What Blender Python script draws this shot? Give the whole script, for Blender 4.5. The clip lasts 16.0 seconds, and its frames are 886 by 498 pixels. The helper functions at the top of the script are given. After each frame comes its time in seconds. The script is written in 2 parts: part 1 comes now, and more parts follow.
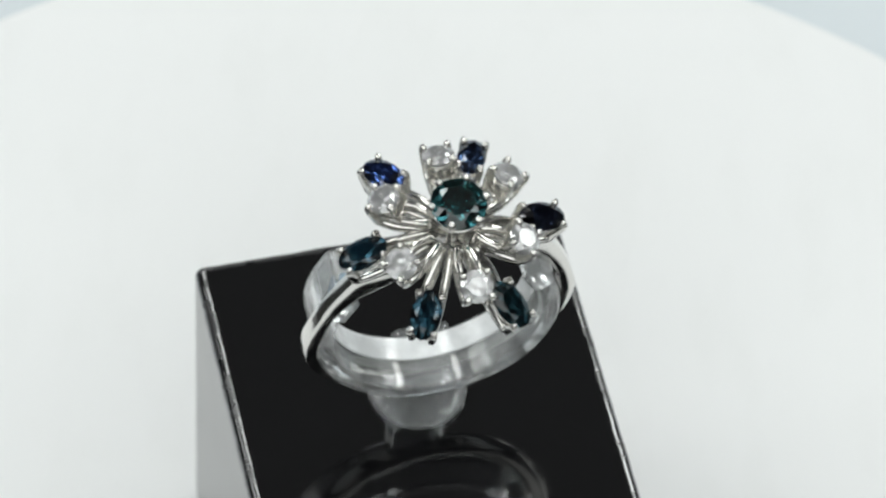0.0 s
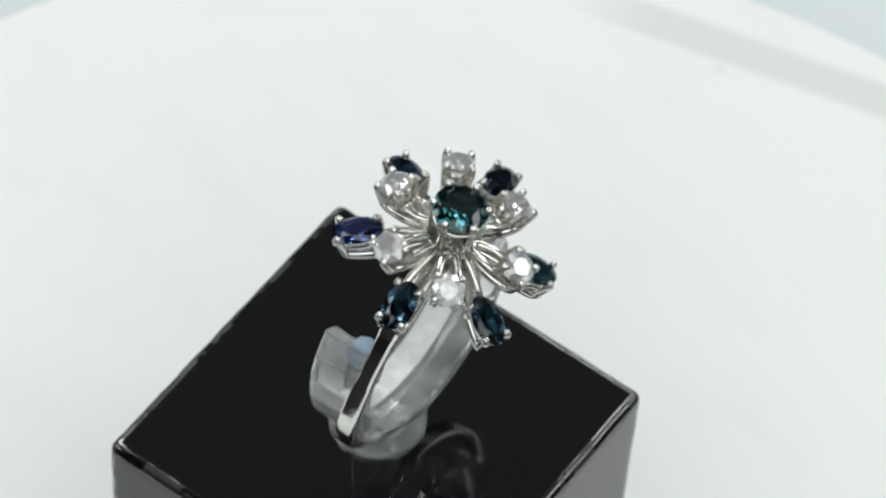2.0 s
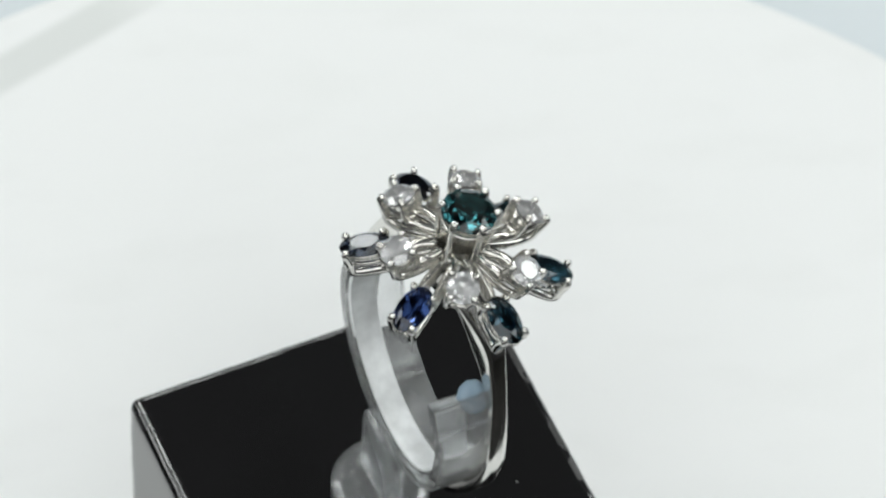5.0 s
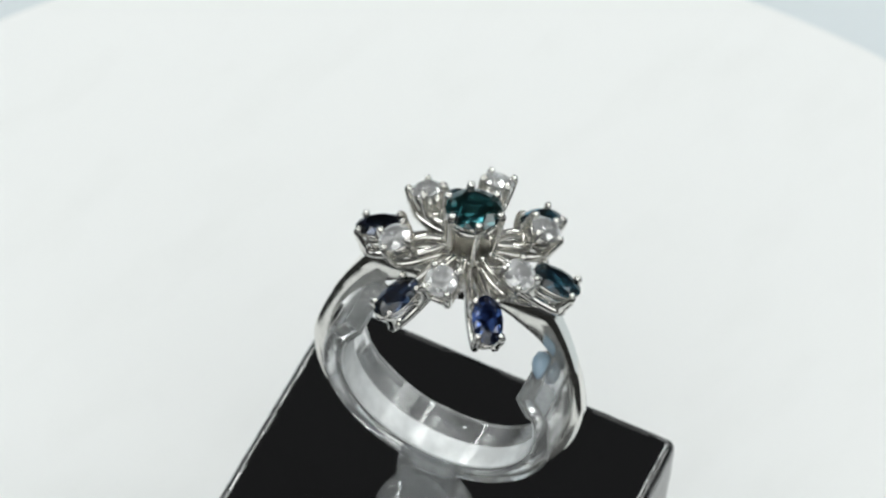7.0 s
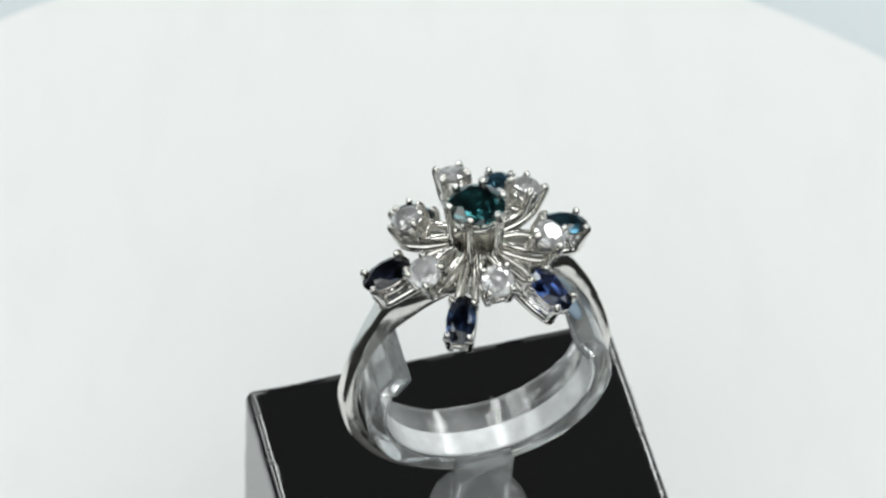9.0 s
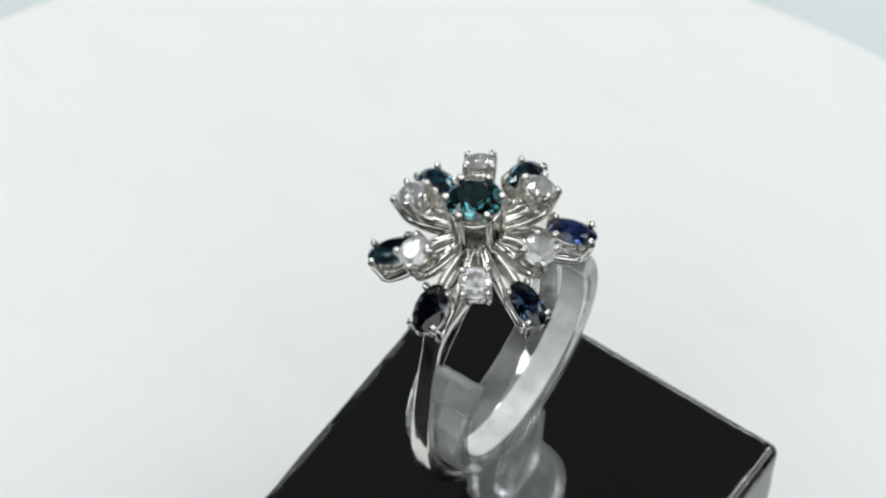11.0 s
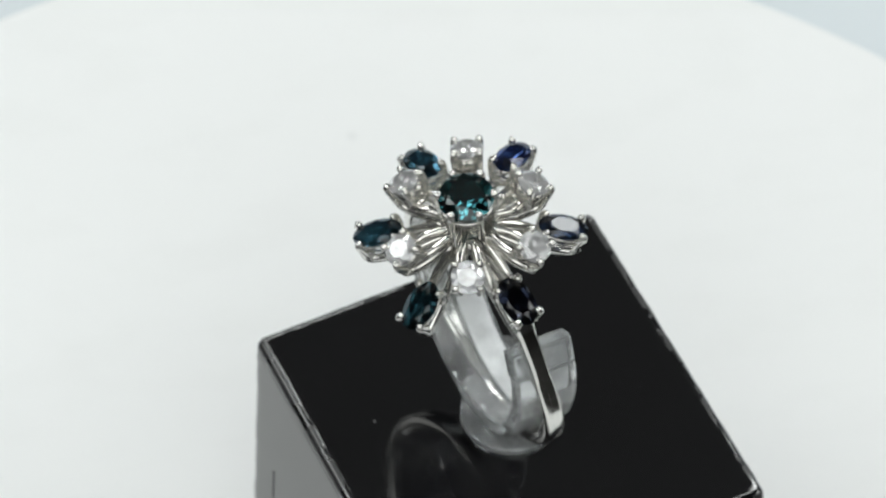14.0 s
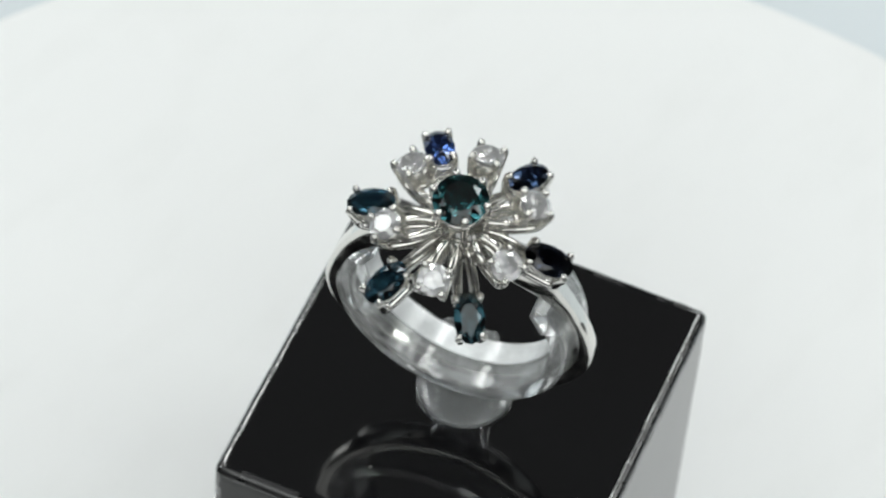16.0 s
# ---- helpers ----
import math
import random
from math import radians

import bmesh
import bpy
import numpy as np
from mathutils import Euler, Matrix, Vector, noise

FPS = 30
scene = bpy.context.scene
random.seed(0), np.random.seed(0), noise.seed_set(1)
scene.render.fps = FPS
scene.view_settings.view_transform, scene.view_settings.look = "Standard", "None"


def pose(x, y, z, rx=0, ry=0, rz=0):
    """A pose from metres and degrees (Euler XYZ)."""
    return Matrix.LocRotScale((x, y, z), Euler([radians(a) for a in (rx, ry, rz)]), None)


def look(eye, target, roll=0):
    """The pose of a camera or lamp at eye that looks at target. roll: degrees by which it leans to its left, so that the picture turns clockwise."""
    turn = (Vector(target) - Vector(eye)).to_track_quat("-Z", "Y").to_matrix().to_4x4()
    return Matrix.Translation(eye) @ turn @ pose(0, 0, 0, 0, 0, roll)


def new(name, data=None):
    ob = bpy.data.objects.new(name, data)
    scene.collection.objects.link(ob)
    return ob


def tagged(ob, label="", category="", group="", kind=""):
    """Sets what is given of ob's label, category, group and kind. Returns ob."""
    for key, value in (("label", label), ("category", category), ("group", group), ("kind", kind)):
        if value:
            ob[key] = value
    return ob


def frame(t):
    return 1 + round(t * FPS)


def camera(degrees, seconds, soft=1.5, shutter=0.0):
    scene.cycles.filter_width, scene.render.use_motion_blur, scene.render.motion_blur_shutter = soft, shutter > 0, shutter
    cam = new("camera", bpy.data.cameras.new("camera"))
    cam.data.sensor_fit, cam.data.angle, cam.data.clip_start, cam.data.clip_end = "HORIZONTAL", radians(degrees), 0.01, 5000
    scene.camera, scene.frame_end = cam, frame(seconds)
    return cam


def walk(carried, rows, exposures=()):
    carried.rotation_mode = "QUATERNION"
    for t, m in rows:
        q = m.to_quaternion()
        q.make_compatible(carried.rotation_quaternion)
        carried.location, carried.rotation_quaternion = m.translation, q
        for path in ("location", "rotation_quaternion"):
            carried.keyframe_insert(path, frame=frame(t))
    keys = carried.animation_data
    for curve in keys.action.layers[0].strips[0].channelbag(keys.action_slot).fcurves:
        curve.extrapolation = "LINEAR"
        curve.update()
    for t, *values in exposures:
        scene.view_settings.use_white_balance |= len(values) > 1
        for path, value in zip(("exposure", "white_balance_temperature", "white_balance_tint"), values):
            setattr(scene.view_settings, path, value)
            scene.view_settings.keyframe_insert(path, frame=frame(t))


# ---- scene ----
# Millimetres are used while shaping; MM turns them into metres.
MM = 0.001
TABLE_Z = 0.0
DISC_Z = 0.030          # top of the turntable
BOX_Z = 0.066           # top of the black display block
TURN_START, TURN_RATE = 0.505, 20.2258   # degrees, degrees a second

# ---- camera ----
cam = camera(12.0, 16.0, soft=2.3)
EYE = Vector((0.0, -0.18745, 0.29547 + BOX_Z))
PITCH, YAW, ROLL = radians(54.875), radians(0.486), 4.596
AHEAD = Vector((-math.sin(YAW) * math.cos(PITCH), math.cos(YAW) * math.cos(PITCH), -math.sin(PITCH)))
shot = look(EYE, EYE + AHEAD, ROLL)
cam.data.dof.use_dof, cam.data.dof.focus_distance, cam.data.dof.aperture_fstop = True, 0.322, 75.0
walk(cam, [(0.0, shot), (16.0, shot)])

# ---- world and lights ----
world = bpy.data.worlds.new("world")
scene.world = world
world.use_nodes = True
world.node_tree.nodes["Background"].inputs[0].default_value = (0.85, 0.93, 1.0, 1)
world.node_tree.nodes["Background"].inputs[1].default_value = 0.05
scene.view_settings.exposure = -0.03


def area_lamp(eye, target, sx, sy, watts, color=(0.965, 1.0, 0.985)):
    data = bpy.data.lights.new("area_lamp", "AREA")
    data.shape, data.size, data.size_y = "RECTANGLE", sx, sy
    data.energy, data.color = watts, color
    ob = new("area_lamp", data)
    ob.matrix_world = look(eye, target)
    return ob


# on each side a long panel towards the back and a softer one at the flank; then added fills over the camera and at the
# ceiling
for side in (-1, 1):
    area_lamp((side * 0.295, 0.42, 0.56), (side * 0.12, 0.16, 0.0), 0.10, 0.42, 1.35)
    area_lamp((side * 0.18, 0.13, 0.56), (side * 0.03, 0.03, 0.0), 0.05, 0.05, 0.075)
    area_lamp((side * 0.24, 0.80, 0.56), (0, 0.05, 0.0), 0.13, 0.13, 0.42)
    area_lamp((side * 0.52, 0.04, 0.48), (0, 0.06, 0.03), 0.40, 0.18, 1.00)
# added fill over the camera, brightens the diamonds and the metal
area_lamp((0.0, -0.50, 0.66), (0, 0.0, 0.05), 1.00, 0.55, 3.30)
# added dim fill at the ceiling, lifts the reflection in the block's top
area_lamp((0.0, 0.95, 1.58), (0.0, 0.95, 0.0), 1.9, 1.3, 1.20)


# ---- materials ----
def material(name, color, rough=0.5, metal=0.0, ior=1.5, trans=0.0, coat=0.0, spec=0.5):
    m = bpy.data.materials.new(name)
    m.use_nodes = True
    b = m.node_tree.nodes["Principled BSDF"]
    b.inputs["Base Color"].default_value = (*color, 1)
    b.inputs["Roughness"].default_value = rough
    b.inputs["Metallic"].default_value = metal
    b.inputs["IOR"].default_value = ior
    b.inputs["Transmission Weight"].default_value = trans
    b.inputs["Coat Weight"].default_value = coat
    b.inputs["Specular IOR Level"].default_value = spec
    return m


def add_noise(m, scale, low, high, socket="Base Color", detail=4.0, at=(0.35, 0.65), stretch=None):
    """Vary a socket of the material between two values by a noise of that scale (per metre)."""
    nt = m.node_tree
    b = nt.nodes["Principled BSDF"]
    co = nt.nodes.new("ShaderNodeTexCoord")
    no = nt.nodes.new("ShaderNodeTexNoise")
    no.inputs["Scale"].default_value = scale
    no.inputs["Detail"].default_value = detail
    ramp = nt.nodes.new("ShaderNodeValToRGB")
    ramp.color_ramp.elements[0].position, ramp.color_ramp.elements[1].position = at
    ramp.color_ramp.elements[0].color = (*low, 1) if len(low) == 3 else low
    ramp.color_ramp.elements[1].color = (*high, 1) if len(high) == 3 else high
    if stretch:
        scale_by = nt.nodes.new("ShaderNodeVectorMath")
        scale_by.operation = "MULTIPLY"
        scale_by.inputs[1].default_value = stretch
        nt.links.new(co.outputs["Object"], scale_by.inputs[0])
        nt.links.new(scale_by.outputs["Vector"], no.inputs["Vector"])
    else:
        nt.links.new(co.outputs["Object"], no.inputs["Vector"])
    nt.links.new(no.outputs["Fac"], ramp.inputs["Fac"])
    nt.links.new(ramp.outputs["Color"], b.inputs[socket])
    return no


def add_bump(m, scale, strength, distance, detail=3.0):
    nt = m.node_tree
    co = nt.nodes.new("ShaderNodeTexCoord")
    no = nt.nodes.new("ShaderNodeTexNoise")
    no.inputs["Scale"].default_value, no.inputs["Detail"].default_value = scale, detail
    bump = nt.nodes.new("ShaderNodeBump")
    bump.inputs["Strength"].default_value, bump.inputs["Distance"].default_value = strength, distance
    nt.links.new(co.outputs["Object"], no.inputs["Vector"])
    nt.links.new(no.outputs["Fac"], bump.inputs["Height"])
    nt.links.new(bump.outputs["Normal"], nt.nodes["Principled BSDF"].inputs["Normal"])


M_SHEET = material("white_sheet", (0.82, 0.83, 0.83), 0.55)
add_noise(M_SHEET, 160, (0.812, 0.822, 0.82), (0.83, 0.84, 0.84), detail=6.0, at=(0.3, 0.5), stretch=(1.0, 0.4, 1.0))


def shade_stripe(m, away, near, far, start, stop, soft, color):
    """Paints shade as a straight grey stripe with soft edges on the sheet: between two distances from its middle, and
    between two places along it.
    """
    nt = m.node_tree
    b = nt.nodes["Principled BSDF"]
    base = b.inputs["Base Color"].links[0].from_socket
    co = nt.nodes.new("ShaderNodeTexCoord")
    factor = None
    for way, low, high, edge in ((away, near, far, soft), (away - math.pi / 2, start, stop, 9 * soft)):
        dot = nt.nodes.new("ShaderNodeVectorMath")
        dot.operation = "DOT_PRODUCT"
        dot.inputs[1].default_value = (math.cos(way), math.sin(way), 0)
        nt.links.new(co.outputs["Object"], dot.inputs[0])
        for a, c in ((low, low + edge), (high, high - edge)):
            node = nt.nodes.new("ShaderNodeMapRange")
            node.interpolation_type = "SMOOTHSTEP"
            node.inputs["From Min"].default_value, node.inputs["From Max"].default_value = a, c
            nt.links.new(dot.outputs["Value"], node.inputs["Value"])
            if factor is None:
                factor = node.outputs["Result"]
            else:
                both = nt.nodes.new("ShaderNodeMath")
                both.operation = "MULTIPLY"
                nt.links.new(factor, both.inputs[0])
                nt.links.new(node.outputs["Result"], both.inputs[1])
                factor = both.outputs["Value"]
    mix = nt.nodes.new("ShaderNodeMix")
    mix.data_type = "RGBA"
    mix.inputs["B"].default_value = (*color, 1)
    nt.links.new(factor, mix.inputs["Factor"])
    nt.links.new(base, mix.inputs["A"])
    nt.links.new(mix.outputs["Result"], b.inputs["Base Color"])


# the soft shade along a gap, put into the sheet's colour
shade_stripe(M_SHEET, radians(31.0), 0.0747, 0.0800, -0.018, 0.030, 0.0013, (0.69, 0.71, 0.70))
M_DISC = material("disc_plastic", (0.80, 0.81, 0.81), 0.35)
M_TABLE = material("dark_table", (0.014, 0.0135, 0.013), 0.8, spec=0.2)
add_noise(M_TABLE, 14, (0.011, 0.0105, 0.010), (0.018, 0.017, 0.016))
M_PAPER = material("pale_paper", (0.70, 0.75, 0.78), 0.6)
add_noise(M_PAPER, 20, (0.68, 0.735, 0.765), (0.71, 0.76, 0.79))
M_WALL = material("wall_paint", (0.13, 0.132, 0.135), 0.85, spec=0.2)
M_CEIL = material("ceiling_paint", (0.12, 0.12, 0.125), 0.9)

M_BLACK = material("black_lacquer", (0.004, 0.004, 0.0045), 0.05, ior=1.49)
add_noise(M_BLACK, 260, (0.05,) * 3, (0.10,) * 3, "Roughness")
M_EDGE = material("worn_black_edge", (0.004, 0.004, 0.0045), 0.1, ior=1.6, coat=1.0)
add_noise(M_EDGE, 420, (0.07,) * 3, (0.5,) * 3, "Roughness", detail=2.0, at=(0.48, 0.56))


def specks(m, scale, radius, color):
    """Sparse small spots of another colour over the base colour."""
    nt = m.node_tree
    b = nt.nodes["Principled BSDF"]
    sock = b.inputs["Base Color"]
    co, vo = nt.nodes.new("ShaderNodeTexCoord"), nt.nodes.new("ShaderNodeTexVoronoi")
    vo.inputs["Scale"].default_value = scale
    nt.links.new(co.outputs["Object"], vo.inputs["Vector"])
    near = nt.nodes.new("ShaderNodeMapRange")
    near.interpolation_type = "SMOOTHSTEP"
    near.inputs["From Min"].default_value, near.inputs["From Max"].default_value = radius, radius * 0.4
    nt.links.new(vo.outputs["Distance"], near.inputs["Value"])
    mix = nt.nodes.new("ShaderNodeMix")
    mix.data_type = "RGBA"
    if sock.links:
        nt.links.new(sock.links[0].from_socket, mix.inputs["A"])
    else:
        mix.inputs["A"].default_value = sock.default_value
    mix.inputs["B"].default_value = (*color, 1)
    nt.links.new(near.outputs["Result"], mix.inputs["Factor"])
    nt.links.new(mix.outputs["Result"], sock)


M_SCRATCH = material("dull_scratch", (0.015, 0.015, 0.016), 0.7)
specks(M_BLACK, 230, 0.030, (0.20, 0.20, 0.20))
specks(M_SHEET, 30, 0.035, (0.74, 0.755, 0.755))
M_METAL = material("white_gold", (0.78, 0.77, 0.74), 0.10, 1.0)
add_noise(M_METAL, 900, (0.07,) * 3, (0.17,) * 3, "Roughness")
add_bump(M_METAL, 1400, 0.12, 0.00005)
M_CAST = material("cast_white_gold", (0.74, 0.725, 0.69), 0.18, 1.0)
add_noise(M_CAST, 1500, (0.12,) * 3, (0.27,) * 3, "Roughness")
add_bump(M_CAST, 2500, 0.25, 0.00004)
M_CLEAR = material("clear_plastic", (0.97, 0.985, 0.99), 0.045, ior=1.49, trans=0.9)
add_noise(M_CLEAR, 260, (0.74,) * 3, (0.95,) * 3, "Transmission Weight")
add_noise(M_CLEAR, 420, (0.02,) * 3, (0.10,) * 3, "Roughness")
add_bump(M_CLEAR, 450, 0.12, 0.0002)
M_FROST = material("frosted_plastic", (0.93, 0.95, 0.96), 0.10, ior=1.45, trans=0.92)
add_bump(M_FROST, 700, 0.3, 0.0002)
# whitish plastic that carries the painted gleam inside the holder's loop
M_GLEAM = material("gleam_plastic", (0.93, 0.95, 0.955), 0.12, ior=1.47, trans=0.55)
add_noise(M_GLEAM, 300, (0.05,) * 3, (0.38,) * 3, "Transmission Weight")
M_GLUE = material("bluish_film", (0.50, 0.67, 0.82), 0.2, ior=1.45, trans=0.4)
M_DIAMOND = material("diamond", (0.97, 0.975, 0.98), 0.0, ior=2.42, trans=0.80)


def gem(name, color):
    return material(name, color, 0.015, ior=1.58, trans=1.0)


M_SAPPHIRES = {
    "royal": gem("royal_blue_sapphire", (0.028, 0.054, 0.160)),
    "navy": gem("navy_sapphire", (0.020, 0.034, 0.072)),
    "teal": gem("teal_blue_sapphire", (0.026, 0.072, 0.105)),
    "green": gem("green_blue_sapphire", (0.020, 0.058, 0.074)),
    "ink": gem("ink_blue_sapphire", (0.012, 0.016, 0.029)),
    "centre": gem("centre_teal_sapphire", (0.018, 0.078, 0.088)),
}


# ---- shaping helpers ----
def mesh_of(name, bm, mat, smooth=False):
    bmesh.ops.recalc_face_normals(bm, faces=bm.faces[:])
    me = bpy.data.meshes.new(name)
    bm.to_mesh(me)
    bm.free()
    me.materials.append(mat)
    for p in me.polygons:
        p.use_smooth = smooth
    return me


def part(name, bm, mat, parent, label="", smooth=False):
    ob = new(name, mesh_of(name, bm, mat, smooth))
    ob.parent = parent
    return tagged(ob, label)


def scaled(bm, m=None):
    """From millimetres into metres, after an optional turn."""
    if m is not None:
        bmesh.ops.transform(bm, matrix=m, verts=bm.verts[:])
    bmesh.ops.scale(bm, vec=(MM, MM, MM), verts=bm.verts[:])
    return bm


def spline(points, steps=5):
    pts = [Vector(p) for p in points]
    pts = [pts[0] * 2 - pts[1]] + pts + [pts[-1] * 2 - pts[-2]]
    out = []
    for i in range(1, len(pts) - 2):
        a, b, c, d = pts[i - 1:i + 3]
        for k in range(steps):
            t = k / steps
            out.append(0.5 * (2 * b + (c - a) * t + (2 * a - 5 * b + 4 * c - d) * t * t + (3 * b - a - 3 * c + d) * t ** 3))
    out.append(pts[-2])
    return out


def sweep(bm, points, widths, depths, side, sides=8):
    """A wire of flattened round section along points; side: the direction of its width."""
    rings = []
    for i, p in enumerate(points):
        ahead = (points[min(i + 1, len(points) - 1)] - points[max(i - 1, 0)]).normalized()
        across = (side - ahead * side.dot(ahead)).normalized()
        over = ahead.cross(across)
        f = i / (len(points) - 1)
        w = widths[0] + (widths[1] - widths[0]) * f
        d = depths[0] + (depths[1] - depths[0]) * f
        ring = []
        for k in range(sides):
            a = 2 * math.pi * (k + 0.5) / sides
            ca, sa = math.cos(a), math.sin(a)
            ca, sa = math.copysign(abs(ca) ** 0.7, ca), math.copysign(abs(sa) ** 0.7, sa)
            ring.append(bm.verts.new(p + across * (w * ca) + over * (d * sa)))
        rings.append(ring)
    for a, b in zip(rings, rings[1:]):
        for k in range(sides):
            bm.faces.new((a[k], a[(k + 1) % sides], b[(k + 1) % sides], b[k]))
    bm.faces.new(rings[0][::-1])
    bm.faces.new(rings[-1])


def loop_sweep(bm, sections, closed=True):
    """Skin a row of equal rings of points."""
    rings = [[bm.verts.new(p) for p in s] for s in sections]
    n = len(rings[0])
    count = len(rings) if closed else len(rings) - 1
    for i in range(count):
        a, b = rings[i], rings[(i + 1) % len(rings)]
        for k in range(n):
            bm.faces.new((a[k], a[(k + 1) % n], b[(k + 1) % n], b[k]))
    if not closed:
        bm.faces.new(rings[0][::-1])
        bm.faces.new(rings[-1])


def lathe(bm, profile, steps=64):
    """Turn a closed profile of (r, z) round the z axis."""
    sections = []
    for k in range(steps):
        a = 2 * math.pi * k / steps
        sections.append([Vector((r * math.cos(a), r * math.sin(a), z)) for r, z in profile])
    loop_sweep(bm, sections)


def bead(bm, centre, radius, tall=1.0, axis=Vector((0, 0, 1))):
    turn = axis.to_track_quat("Z", "Y").to_matrix().to_4x4()
    bmesh.ops.create_icosphere(bm, subdivisions=2, radius=radius, matrix=Matrix.Translation(centre) @ turn @ Matrix.Diagonal((1, 1, tall, 1)))


def cut_stone(rx, ry, crown, pavilion, table=0.57, sides=8):
    """A faceted stone: its girdle lies in the xy plane, its table looks along z."""
    pts = []
    for k in range(sides):
        a, h = 2 * math.pi * k / sides, math.pi / sides
        pts.append((table * math.cos(a + h), table * math.sin(a + h), crown))
        pts.append((0.80 * math.cos(a), 0.80 * math.sin(a), crown * 0.60))
        pts.append((0.48 * math.cos(a + h), 0.48 * math.sin(a + h), -pavilion * 0.60))
    for k in range(2 * sides):
        a = math.pi * k / sides
        for z in (0.03, -0.03):
            pts.append((math.cos(a), math.sin(a), z))
    pts.append((0, 0, -pavilion))
    bm = bmesh.new()
    for x, y, z in pts:
        bm.verts.new((x * rx, y * ry, z))
    bmesh.ops.convex_hull(bm, input=bm.verts[:])
    bmesh.ops.dissolve_limit(bm, angle_limit=radians(0.5), verts=bm.verts[:], edges=bm.edges[:])
    return bm


# ---- room, table ----
def plate(name, size, centre, mat, bevel=0.0):
    bm = bmesh.new()
    bmesh.ops.create_cube(bm, size=1.0, matrix=Matrix.Translation(centre) @ Matrix.Diagonal((*size, 1)))
    if bevel:
        bmesh.ops.bevel(bm, geom=bm.edges[:], offset=bevel, segments=3, profile=0.5, affect="EDGES")
    return new(name, mesh_of(name, bm, mat))


for name, size, centre in (("wall_north", (2.4, 0.1, 1.66), (0, 1.80, 0.83)), ("wall_south", (2.4, 0.1, 1.66), (0, -1.00, 0.83)),
                           ("wall_east", (0.1, 2.7, 1.66), (1.15, 0.40, 0.83)), ("wall_west", (0.1, 2.7, 1.66), (-1.15, 0.40, 0.83))):
    tagged(plate(name, size, centre, M_WALL), "plain grey wall of a dim room", "wall", kind="structure")
tagged(plate("ceiling", (2.4, 2.9, 0.1), (0, 0.40, 1.71), M_CEIL), "plain dark ceiling of a dim room", "ceiling", kind="structure")
tagged(plate("table_top", (2.4, 2.9, 0.03), (0, 0.40, TABLE_Z - 0.015), M_TABLE),
       "dark matt table top under the turntable", "table", kind="structure")
tagged(plate("backdrop_paper", (1.0, 0.52, 0.0012), (0, 0.30, TABLE_Z + 0.0007), M_PAPER),
       "pale blue-white paper backdrop lying on the table", "backdrop", kind="structure")


# ---- turntable: a round white disc with a white sheet, the shade of a straight gap painted on it ----
def turntable():
    root = tagged(new("turntable"), "round white rotating display turntable covered with a white sheet", "turntable")
    R = 85.0
    bm = bmesh.new()
    lathe(bm, [(0.01, -9), (R - 2, -9), (R - 0.6, -8.4), (R, -7), (R, -2.4), (R - 0.5, -1.4), (R - 1.6, -1.0), (0.01, -1.0)], 128)
    part("disc", scaled(bm), M_DISC, root, smooth=False)
    bm = bmesh.new()
    lathe(bm, [(0.01, -29.9), (48, -29.9), (50, -28), (50, -10), (48, -9.05), (0.01, -9.05)], 96)
    part("base", scaled(bm), M_DISC, root)
    bm = bmesh.new()
    lathe(bm, [(0.01, -0.99), (R - 1.2, -0.99), (R - 1.0, -0.6), (R - 1.1, -0.15), (R - 1.5, 0.0), (0.01, 0.0)], 160)
    part("sheet", scaled(bm), M_SHEET, root, "matt white covering sheet with the grey shade of a gap painted on")
    return root


# ---- black display block ----
def display_block():
    bm = bmesh.new()
    bmesh.ops.create_cube(bm, size=1.0, matrix=Matrix.Translation((0, 0, -17.925)) @ Matrix.Diagonal((31.7, 32.1, 36.15, 1)))
    bmesh.ops.bevel(bm, geom=bm.edges[:], offset=0.8, segments=5, profile=0.5, affect="EDGES")
    # hand-polished rounding: cut the long edges of the rounding and let it waver a little
    long = [e for e in bm.edges if e.calc_length() > 20]
    bmesh.ops.subdivide_edges(bm, edges=long, cuts=37, use_grid_fill=True)
    bm.normal_update()
    for v in bm.verts:
        n = v.normal
        if max(abs(n.x), abs(n.y), abs(n.z)) < 0.985:
            v.co += n * (0.045 * noise.noise(v.co * 0.33) + 0.035 * noise.noise(v.co * 0.9 + Vector((7, 3, 1))))
    ob = new("display_block", mesh_of("display_block", scaled(bm), M_BLACK))
    ob.data.materials.append(M_EDGE)
    for p in ob.data.polygons:
        p.use_smooth = True
        if max(abs(c) for c in p.normal) < 0.995:
            p.material_index = 1
    # a short upright scratch low on one side
    bm = bmesh.new()
    bmesh.ops.create_cube(bm, size=1.0, matrix=Matrix.Translation((-11.5, -16.05, -16.9)) @ Matrix.Diagonal((0.22, 0.06, 4.2, 1)))
    part("scratch", scaled(bm), M_SCRATCH, ob, "dull dark upright scratch")
    return tagged(ob, "glossy black acrylic display block with rounded polished edges", "display stand")


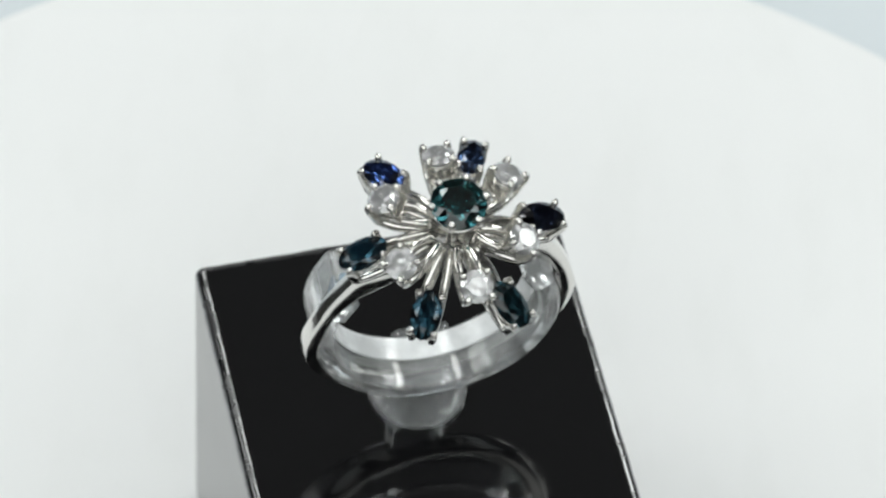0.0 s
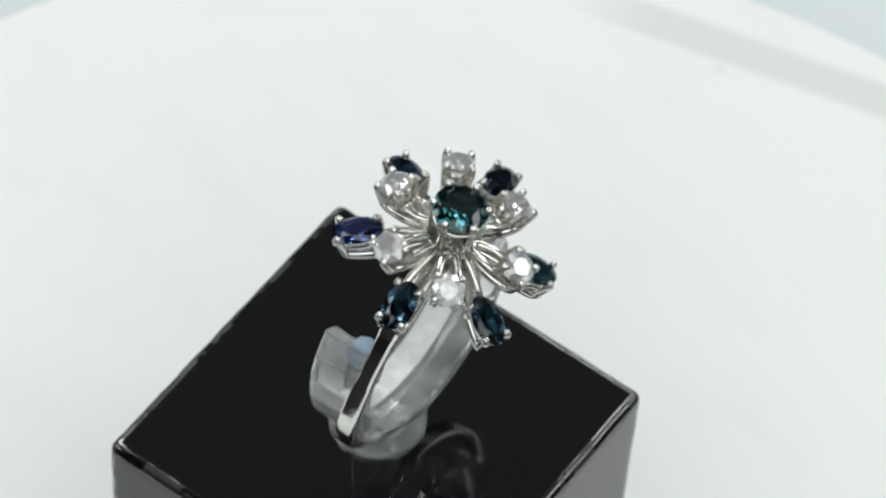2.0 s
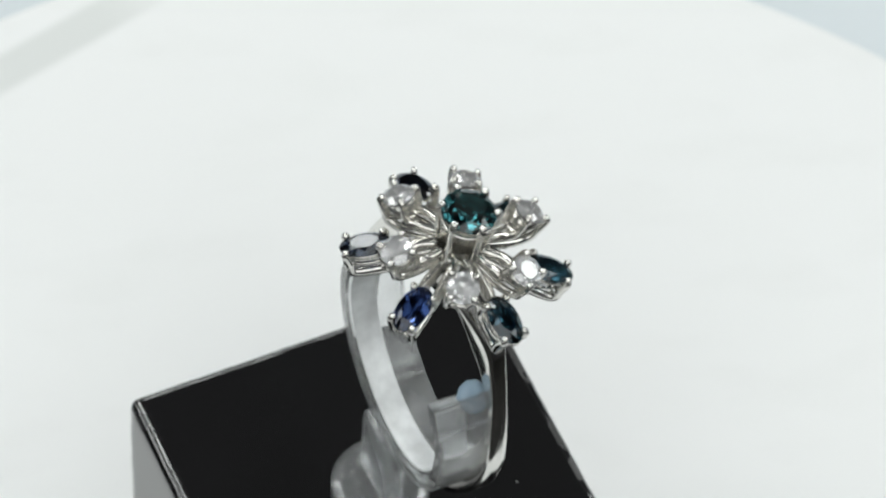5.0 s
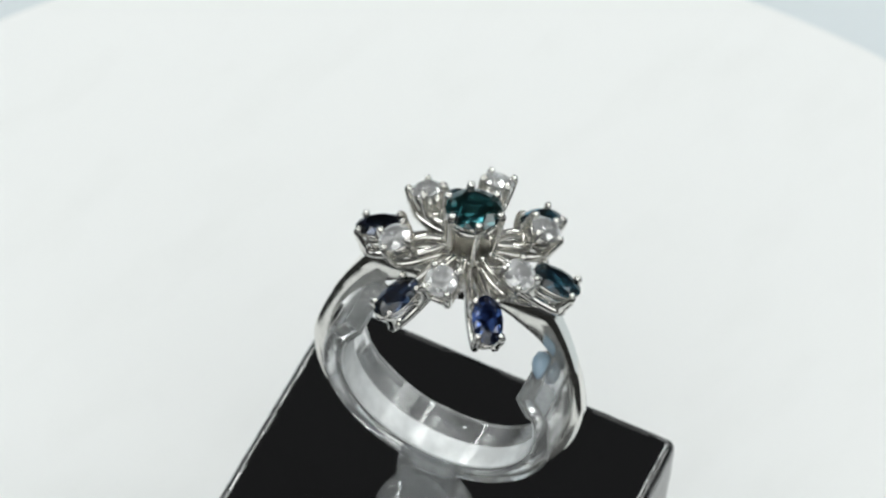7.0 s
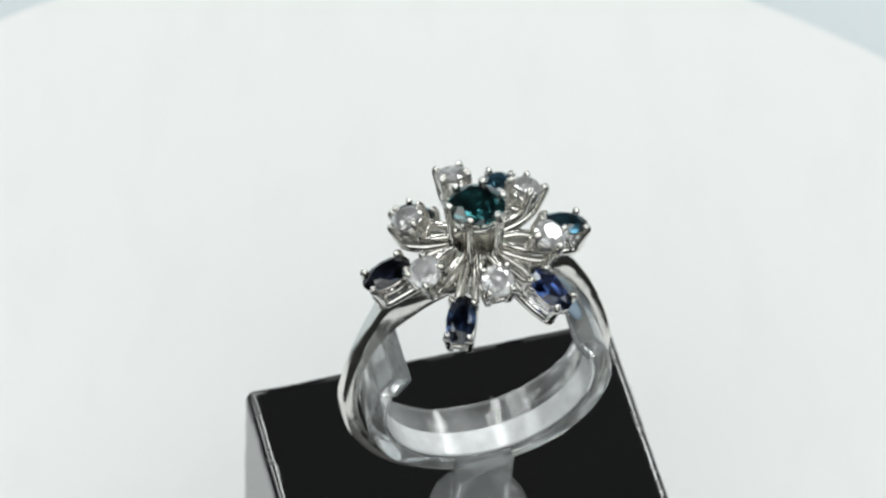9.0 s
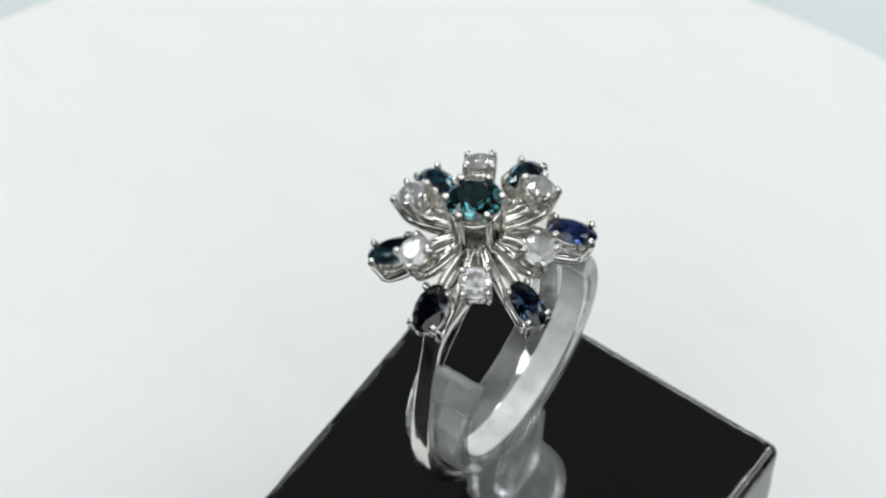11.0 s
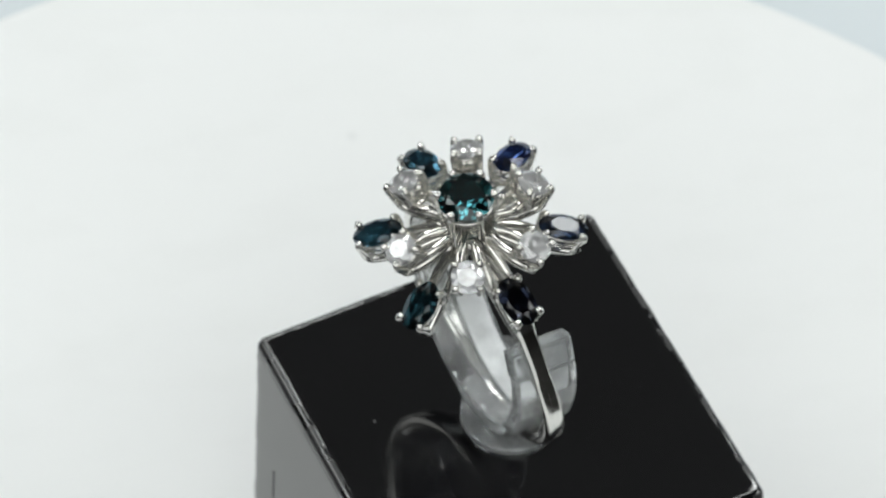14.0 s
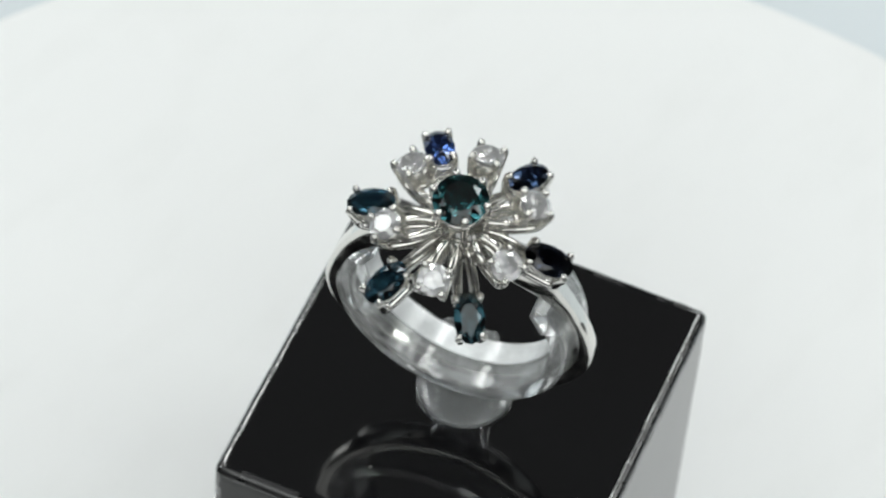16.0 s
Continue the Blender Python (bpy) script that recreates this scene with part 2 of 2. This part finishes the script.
# ---- clear plastic ring holder: foot, stem and an open loop ----
def ring_holder():
    root = tagged(new("ring_holder"), "clear plastic ring clip with a round foot on the black block", "ring holder")
    bm = bmesh.new()
    lathe(bm, [(0.01, 0.16), (3.95, 0.16), (4.1, 0.28), (4.1, 0.75), (3.9, 0.95), (3.5, 1.0), (3.3, 0.85), (0.01, 0.85)], 48)
    foot = part("foot", scaled(bm), M_FROST, root, "frosted round foot", smooth=True)
    foot.data.set_sharp_from_angle(angle=radians(35))
    bm = bmesh.new()
    bmesh.ops.create_cube(bm, size=1.0, matrix=Matrix.Translation((0, 0.0, 4.6)) @ Matrix.Diagonal((4.9, 1.8, 8.2, 1)))
    bmesh.ops.bevel(bm, geom=bm.edges[:], offset=0.5, segments=3, profile=0.5, affect="EDGES")
    stem = part("stem", scaled(bm), M_FROST, root, "short flat stem", smooth=True)
    stem.data.set_sharp_from_angle(angle=radians(35))
    # the open loop leans with the ring
    lean = HOLD_LEAN
    bm = bmesh.new()
    sections = []
    r0, r1, half = 8.55, 10.0, 2.6
    a0, a1, steps = radians(-216), radians(36), 72
    for k in range(steps + 1):
        a = a0 + (a1 - a0) * k / steps
        ri = r0 + 0.05 * math.sin(9 * a) - (0.10 if k in (20, 29, 38, 44, 53) else 0.0)
        c = Vector((math.cos(a), 0, math.sin(a)))
        prof = [(ri, -half + 0.2), (ri + 0.2, -half), (r1 - 0.25, -half), (r1, -half + 0.25), (r1, half - 0.25), (r1 - 0.25, half), (ri + 0.2, half), (ri, half - 0.2)]
        sections.append([c * r + Vector((0, y, 0)) for r, y in prof])
    loop_sweep(bm, sections, closed=False)
    loop = part("loop", scaled(bm, lean), M_CLEAR, root, "open springy clear loop", smooth=True)
    loop.data.set_sharp_from_angle(angle=radians(30))
    # thickened cut ends
    for name, s in (("loop_end", 1), ("loop_end", -1)):
        bm = bmesh.new()
        a = radians(90 - s * 62)
        m = Matrix.Translation((9.0 * math.cos(a), 0, 9.0 * math.sin(a))) @ Matrix.Rotation(-a + radians(90), 4, "Y")
        bmesh.ops.create_cube(bm, size=1.0, matrix=m @ Matrix.Diagonal((2.4, 5.15, 1.75, 1)))
        bmesh.ops.bevel(bm, geom=bm.edges[:], offset=0.12, segments=2, profile=0.5, affect="EDGES")
        part(name, scaled(bm, lean), M_CLEAR, root)
    # added strip: whitens half of the inner face to stand in for its gleam
    bm = bmesh.new()
    sections = []
    for k in range(57):
        a = radians(-212) + radians(244) * k / 56
        c = Vector((math.cos(a), 0, math.sin(a)))
        sections.append([c * r + Vector((0, y, 0)) for r, y in ((8.30, 0.1), (8.42, 0.0), (8.42, 2.25), (8.30, 2.15))])
    loop_sweep(bm, sections, closed=False)
    gleam_strip = part("gleam_strip", scaled(bm, lean), M_GLEAM, root, "added whitish strip for the bright gleam on the loop's inner face", smooth=True)
    gleam_strip.data.set_sharp_from_angle(angle=radians(30))
    bm = bmesh.new()
    bead(bm, Vector((-7.45, -0.9, 5.2)), 1.35, 0.36, Vector((0.75, 0.1, -0.65)))
    part("film", scaled(bm, lean), M_GLUE, root, "pale blue film stuck to the loop end", smooth=True)
    return root


# ---- the ring ----
# Its own space, in millimetres: x across the loop, y along the finger, z up to the centre stone; the origin is the loop's centre.
GEM_Z = 18.35          # the centre stone over the loop's centre


def band():
    """A closed band: flat outer face with soft edges, straight shoulders that rise to the head."""
    bm = bmesh.new()
    sections = []
    # half of the outline, from the lowest point up to the top
    outline = spline([(0, 0, -11.2), (4.35, 0, -10.4), (8.0, 0, -7.95), (10.5, 0, -4.2), (11.3, 0, -0.6), (10.95, 0, 2.2), (9.95, 0, 5.5),
                      (8.6, 0, 8.6), (7.2, 0, 10.7), (5.0, 0, 10.9), (2.5, 0, 10.5), (0, 0, 10.3)], 7)
    outline = outline + [Vector((-p.x, 0, p.z)) for p in outline[-2:0:-1]]
    for i, p in enumerate(outline):
        ahead = (outline[(i + 1) % len(outline)] - outline[i - 1]).normalized()
        n_out = Vector((ahead.z, 0, -ahead.x))
        c = p.normalized()
        inner = c * 10.05
        half = float(np.interp(p.z, (-11, 0, 6, 9, 11), (0.92, 0.82, 0.66, 0.72, 0.9)))
        row = []
        for y, f in ((1.0, 0.12), (1.0, 0.74), (0.92, 0.90), (0.72, 1.0), (0.3, 1.01), (-0.3, 1.01), (-0.72, 1.0), (-0.92, 0.90),
                     (-1.0, 0.74), (-1.0, 0.12), (-0.9, 0.0), (-0.4, -0.02), (0.4, -0.02), (0.9, 0.0)):
            q = inner.lerp(p, f)
            row.append(Vector((q.x, half * y, q.z)))
        sections.append(row)
    loop_sweep(bm, sections)
    return bm


def setting(root, name, stone_name, stone_label, stone_mat, label, angle, spec, rx, ry, crown, pavilion, spread, hub_z, turn):
    """A claw setting on four wires that spring from the hub, and its stone."""
    a = radians(angle)
    radial, across, up = Vector((math.cos(a), math.sin(a), 0)), Vector((-math.sin(a), math.cos(a), 0)), Vector((0, 0, 1))
    tilt = radians(spec["tilt"])
    out = radial * math.cos(tilt) - up * math.sin(tilt)
    face = radial * math.sin(tilt) + up * math.cos(tilt)
    centre = radial * spec["r"] + up * spec["z"]
    m = Matrix((out, across, face)).transposed().to_4x4()
    m = m @ Matrix.Rotation(radians(spec.get("twist", 0)), 4, "Z")
    m.translation = centre
    # collar under the stone
    bm = bmesh.new()
    sections = []
    for k in range(28):
        b = 2 * math.pi * k / 28
        c, s = math.cos(b), math.sin(b)
        row = []
        for q in range(6):
            w = 2 * math.pi * q / 6
            g = 0.86 + 0.09 * math.cos(w)
            row.append(m @ Vector((rx * g * c, ry * g * s, -0.42 + 0.17 * math.sin(w))))
        sections.append(row)
    loop_sweep(bm, sections)
    # lower, smaller gallery loop
    sections = []
    for k in range(24):
        b = 2 * math.pi * k / 24
        c, s = math.cos(b), math.sin(b)
        row = []
        for q in range(6):
            w = 2 * math.pi * q / 6
            g = 0.70 + 0.10 * math.cos(w)
            row.append(m @ Vector((rx * g * c, ry * g * s, -1.35 + 0.15 * math.sin(w))))
        sections.append(row)
    loop_sweep(bm, sections)
    # the diamonds sit in flared cups with a closed wall
    if rx == ry:
        sections = []
        for k in range(28):
            b = 2 * math.pi * k / 28
            c, s = math.cos(b), math.sin(b)
            sections.append([m @ Vector((rx * g * c, rx * g * s, h)) for g, h in ((0.93, -0.45), (0.80, -1.2), (0.62, -1.75), (0.52, -1.75), (0.70, -1.2), (0.83, -0.45))])
        loop_sweep(bm, sections)
    # bars that join the two outer and the two inner wires under the stone
    for sx, deep in ((1, -2.25), (-1, -1.85)):
        ends = [m @ Vector((sx * rx * spread[0] * 0.86, f * ry * spread[1] * 0.82, deep - (0.12 if f == 0 else 0.0))) for f in (-1, -0.5, 0, 0.5, 1)]
        sweep(bm, spline(ends, 3), (0.24, 0.24), (0.26, 0.26), out)
    seat = part(name, scaled(bm), M_CAST, root, label, smooth=True)
    # claws
    for sx in (-1, 1):
        for sy in (-1, 1):
            px, py = sx * rx * spread[0], sy * ry * spread[1]
            lean_out = 1.07
            top = m @ Vector((px * 1.0, py * 1.0, 0.30))
            girdle = m @ Vector((px * lean_out, py * lean_out, 0.0))
            low = m @ Vector((px * 1.0, py * 0.95, -1.1))
            knee = m @ Vector((px * 0.84, py * 0.80, (-2.05 if sx > 0 else -1.75) * (1.12 if rx > ry else 1.05)))
            root_pt = radial * 1.95 + across * (py * 0.40) + up * (hub_z + (-0.45 if sx > 0 else 0.35))
            mid = root_pt.lerp(knee, 0.55) - up * (0.15 if sx > 0 else -0.1) + across * (py * 0.12)
            bm = bmesh.new()
            pts = spline([root_pt, mid, knee, low, girdle, top], 5)
            sweep(bm, pts, (0.34, 0.25), (0.5, 0.23), across)
            bead(bm, m @ Vector((px * 0.97, py * 0.97, 0.25)), 0.30, 1.05, face)
            part("claw", scaled(bm), M_CAST if sx < 0 else M_METAL, seat, smooth=True)
    stone = cut_stone(rx, ry, crown, pavilion, sides=10 if rx == ry else 8)
    part(stone_name, scaled(stone, m @ Matrix.Rotation(radians(turn), 4, "Z") if rx == ry else m), stone_mat, seat, stone_label)
    return seat


def cluster_ring():
    root = tagged(new("cluster_ring"), "white gold flower cluster ring with blue sapphires and diamonds", "ring")
    bm = band()
    bmesh.ops.rotate(bm, cent=(0, 0, 0), matrix=Matrix.Rotation(radians(2.0), 3, "Z"), verts=bm.verts[:])
    b = part("band", scaled(bm), M_METAL, root, "polished plain white gold band", smooth=True)
    b.data.set_sharp_from_angle(angle=radians(38))
    # hub: a hollow cone that carries all the strips, with a rim at its top
    bm = bmesh.new()
    lathe(bm, [(1.1, 9.9), (1.7, 9.9), (1.55, 11.0), (1.6, 12.2), (1.95, 13.4), (2.15, 14.3), (2.1, 14.6), (1.85, 14.6), (1.65, 13.6), (1.2, 12.4), (1.1, 11.0)], 48)
    part("hub", scaled(bm), M_CAST, root, smooth=True)
    # centre setting
    z = GEM_Z
    bm = bmesh.new()
    lathe(bm, [(1.75, z - 1.35), (1.98, z - 1.35), (2.08, z - 0.95), (1.88, z - 0.75), (1.72, z - 0.95)], 36)
    seat = part("centre_setting", scaled(bm), M_CAST, root, smooth=True)
    for k in range(6):
        a = radians(60 * k)
        radial, across = Vector((math.cos(a), math.sin(a), 0)), Vector((-math.sin(a), math.cos(a), 0))
        bm = bmesh.new()
        pts = spline([radial * r + Vector((0, 0, h)) for r, h in ((1.95, 14.0), (1.98, 14.9), (2.06, z - 2.0), (2.2, z - 0.8), (2.30, z), (2.16, z + 0.42))], 4)
        sweep(bm, pts, (0.28, 0.30), (0.26, 0.27), across)
        bead(bm, radial * 2.16 + Vector((0, 0, z + 0.38)), 0.35, 1.05)
        part("claw", scaled(bm), M_METAL, seat, smooth=True)
    part("centre_sapphire", scaled(cut_stone(2.2, 2.2, 0.62, 1.55, 0.60), Matrix.Translation((0, 0, z))), M_SAPPHIRES["centre"], seat, "dark teal round sapphire")
    # each stone as it sits: angle round the hub, distance, height, tilt, twist, half width
    sapphires = ((1.0, 7.25, 13.1, 21, 4, 1.28, "ink", "near-black blue oval sapphire"),
                 (63.2, 7.15, 13.05, 21, 1, 1.15, "navy", "navy blue oval sapphire"),
                 (124.2, 7.25, 13.75, 22, -4, 1.22, "royal", "bright royal blue oval sapphire"),
                 (182.6, 7.3, 13.65, 19, 5, 1.25, "teal", "dark teal-blue oval sapphire"),
                 (239.0, 7.25, 13.2, 16, 4, 1.2, "teal", "dark teal-blue oval sapphire"),
                 (296.7, 6.95, 12.0, 22, 0, 1.22, "green", "green-blue oval sapphire"))
    for angle, r, z, tilt, twist, wide, key, words in sapphires:
        setting(root, "sapphire_setting", "sapphire", words, M_SAPPHIRES[key], "", angle, dict(r=r, z=z, tilt=tilt, twist=twist), 2.05, wide, 0.45, 1.0, (0.72, 0.76), 13.4, 0)
    diamonds = ((31.1, 5.9, 15.6), (89.0, 5.7, 15.75), (152.3, 5.75, 16.2), (209.6, 5.85, 15.95), (271.0, 5.95, 15.85), (330.8, 5.5, 15.65))
    for k, (angle, r, z) in enumerate(diamonds):
        setting(root, "diamond_setting", "diamond", "round brilliant-cut diamond", M_DIAMOND, "", angle, dict(r=r, z=z, tilt=25), 1.3, 1.3, 0.42, 1.1, (0.74, 0.74), 14.25, 11 * k)
    return root


# ---- placing ----
BLOCK_AT = (-2.80 * MM, 5.79 * MM, BOX_Z)
RING_AT = (-2.667 * MM, 5.658 * MM, BOX_Z)
LOOP_AT = Vector((0, -3.4, 17.0))
HOLD_LEAN = Matrix.Translation((-0.23, -2.62, 17.1)) @ Matrix.Rotation(radians(-2.3), 4, "Z") @ Matrix.Rotation(radians(0.4), 4, "X")

disc = turntable()
block = display_block()
holder = ring_holder()
ring = cluster_ring()

BASES = {
    disc: pose(0, 0, DISC_Z),
    block: pose(*BLOCK_AT, 0, 0, 16.9),
    holder: pose(*BLOCK_AT, 0, 0, 19.0),
    ring: pose(*RING_AT, 0, 0, 19.0) @ Matrix.Translation(LOOP_AT * MM) @ pose(0, 0, 0, 8.2, 0.1, 0),
}


def motions():
    """The turntable and all that stands on it turn together, at an even pace."""
    for thing, base in BASES.items():
        rows = []
        for k in range(33):
            t = 0.5 * k
            rows.append((t, Matrix.Rotation(radians(TURN_START + TURN_RATE * t), 4, "Z") @ base))
        walk(thing, rows)


motions()
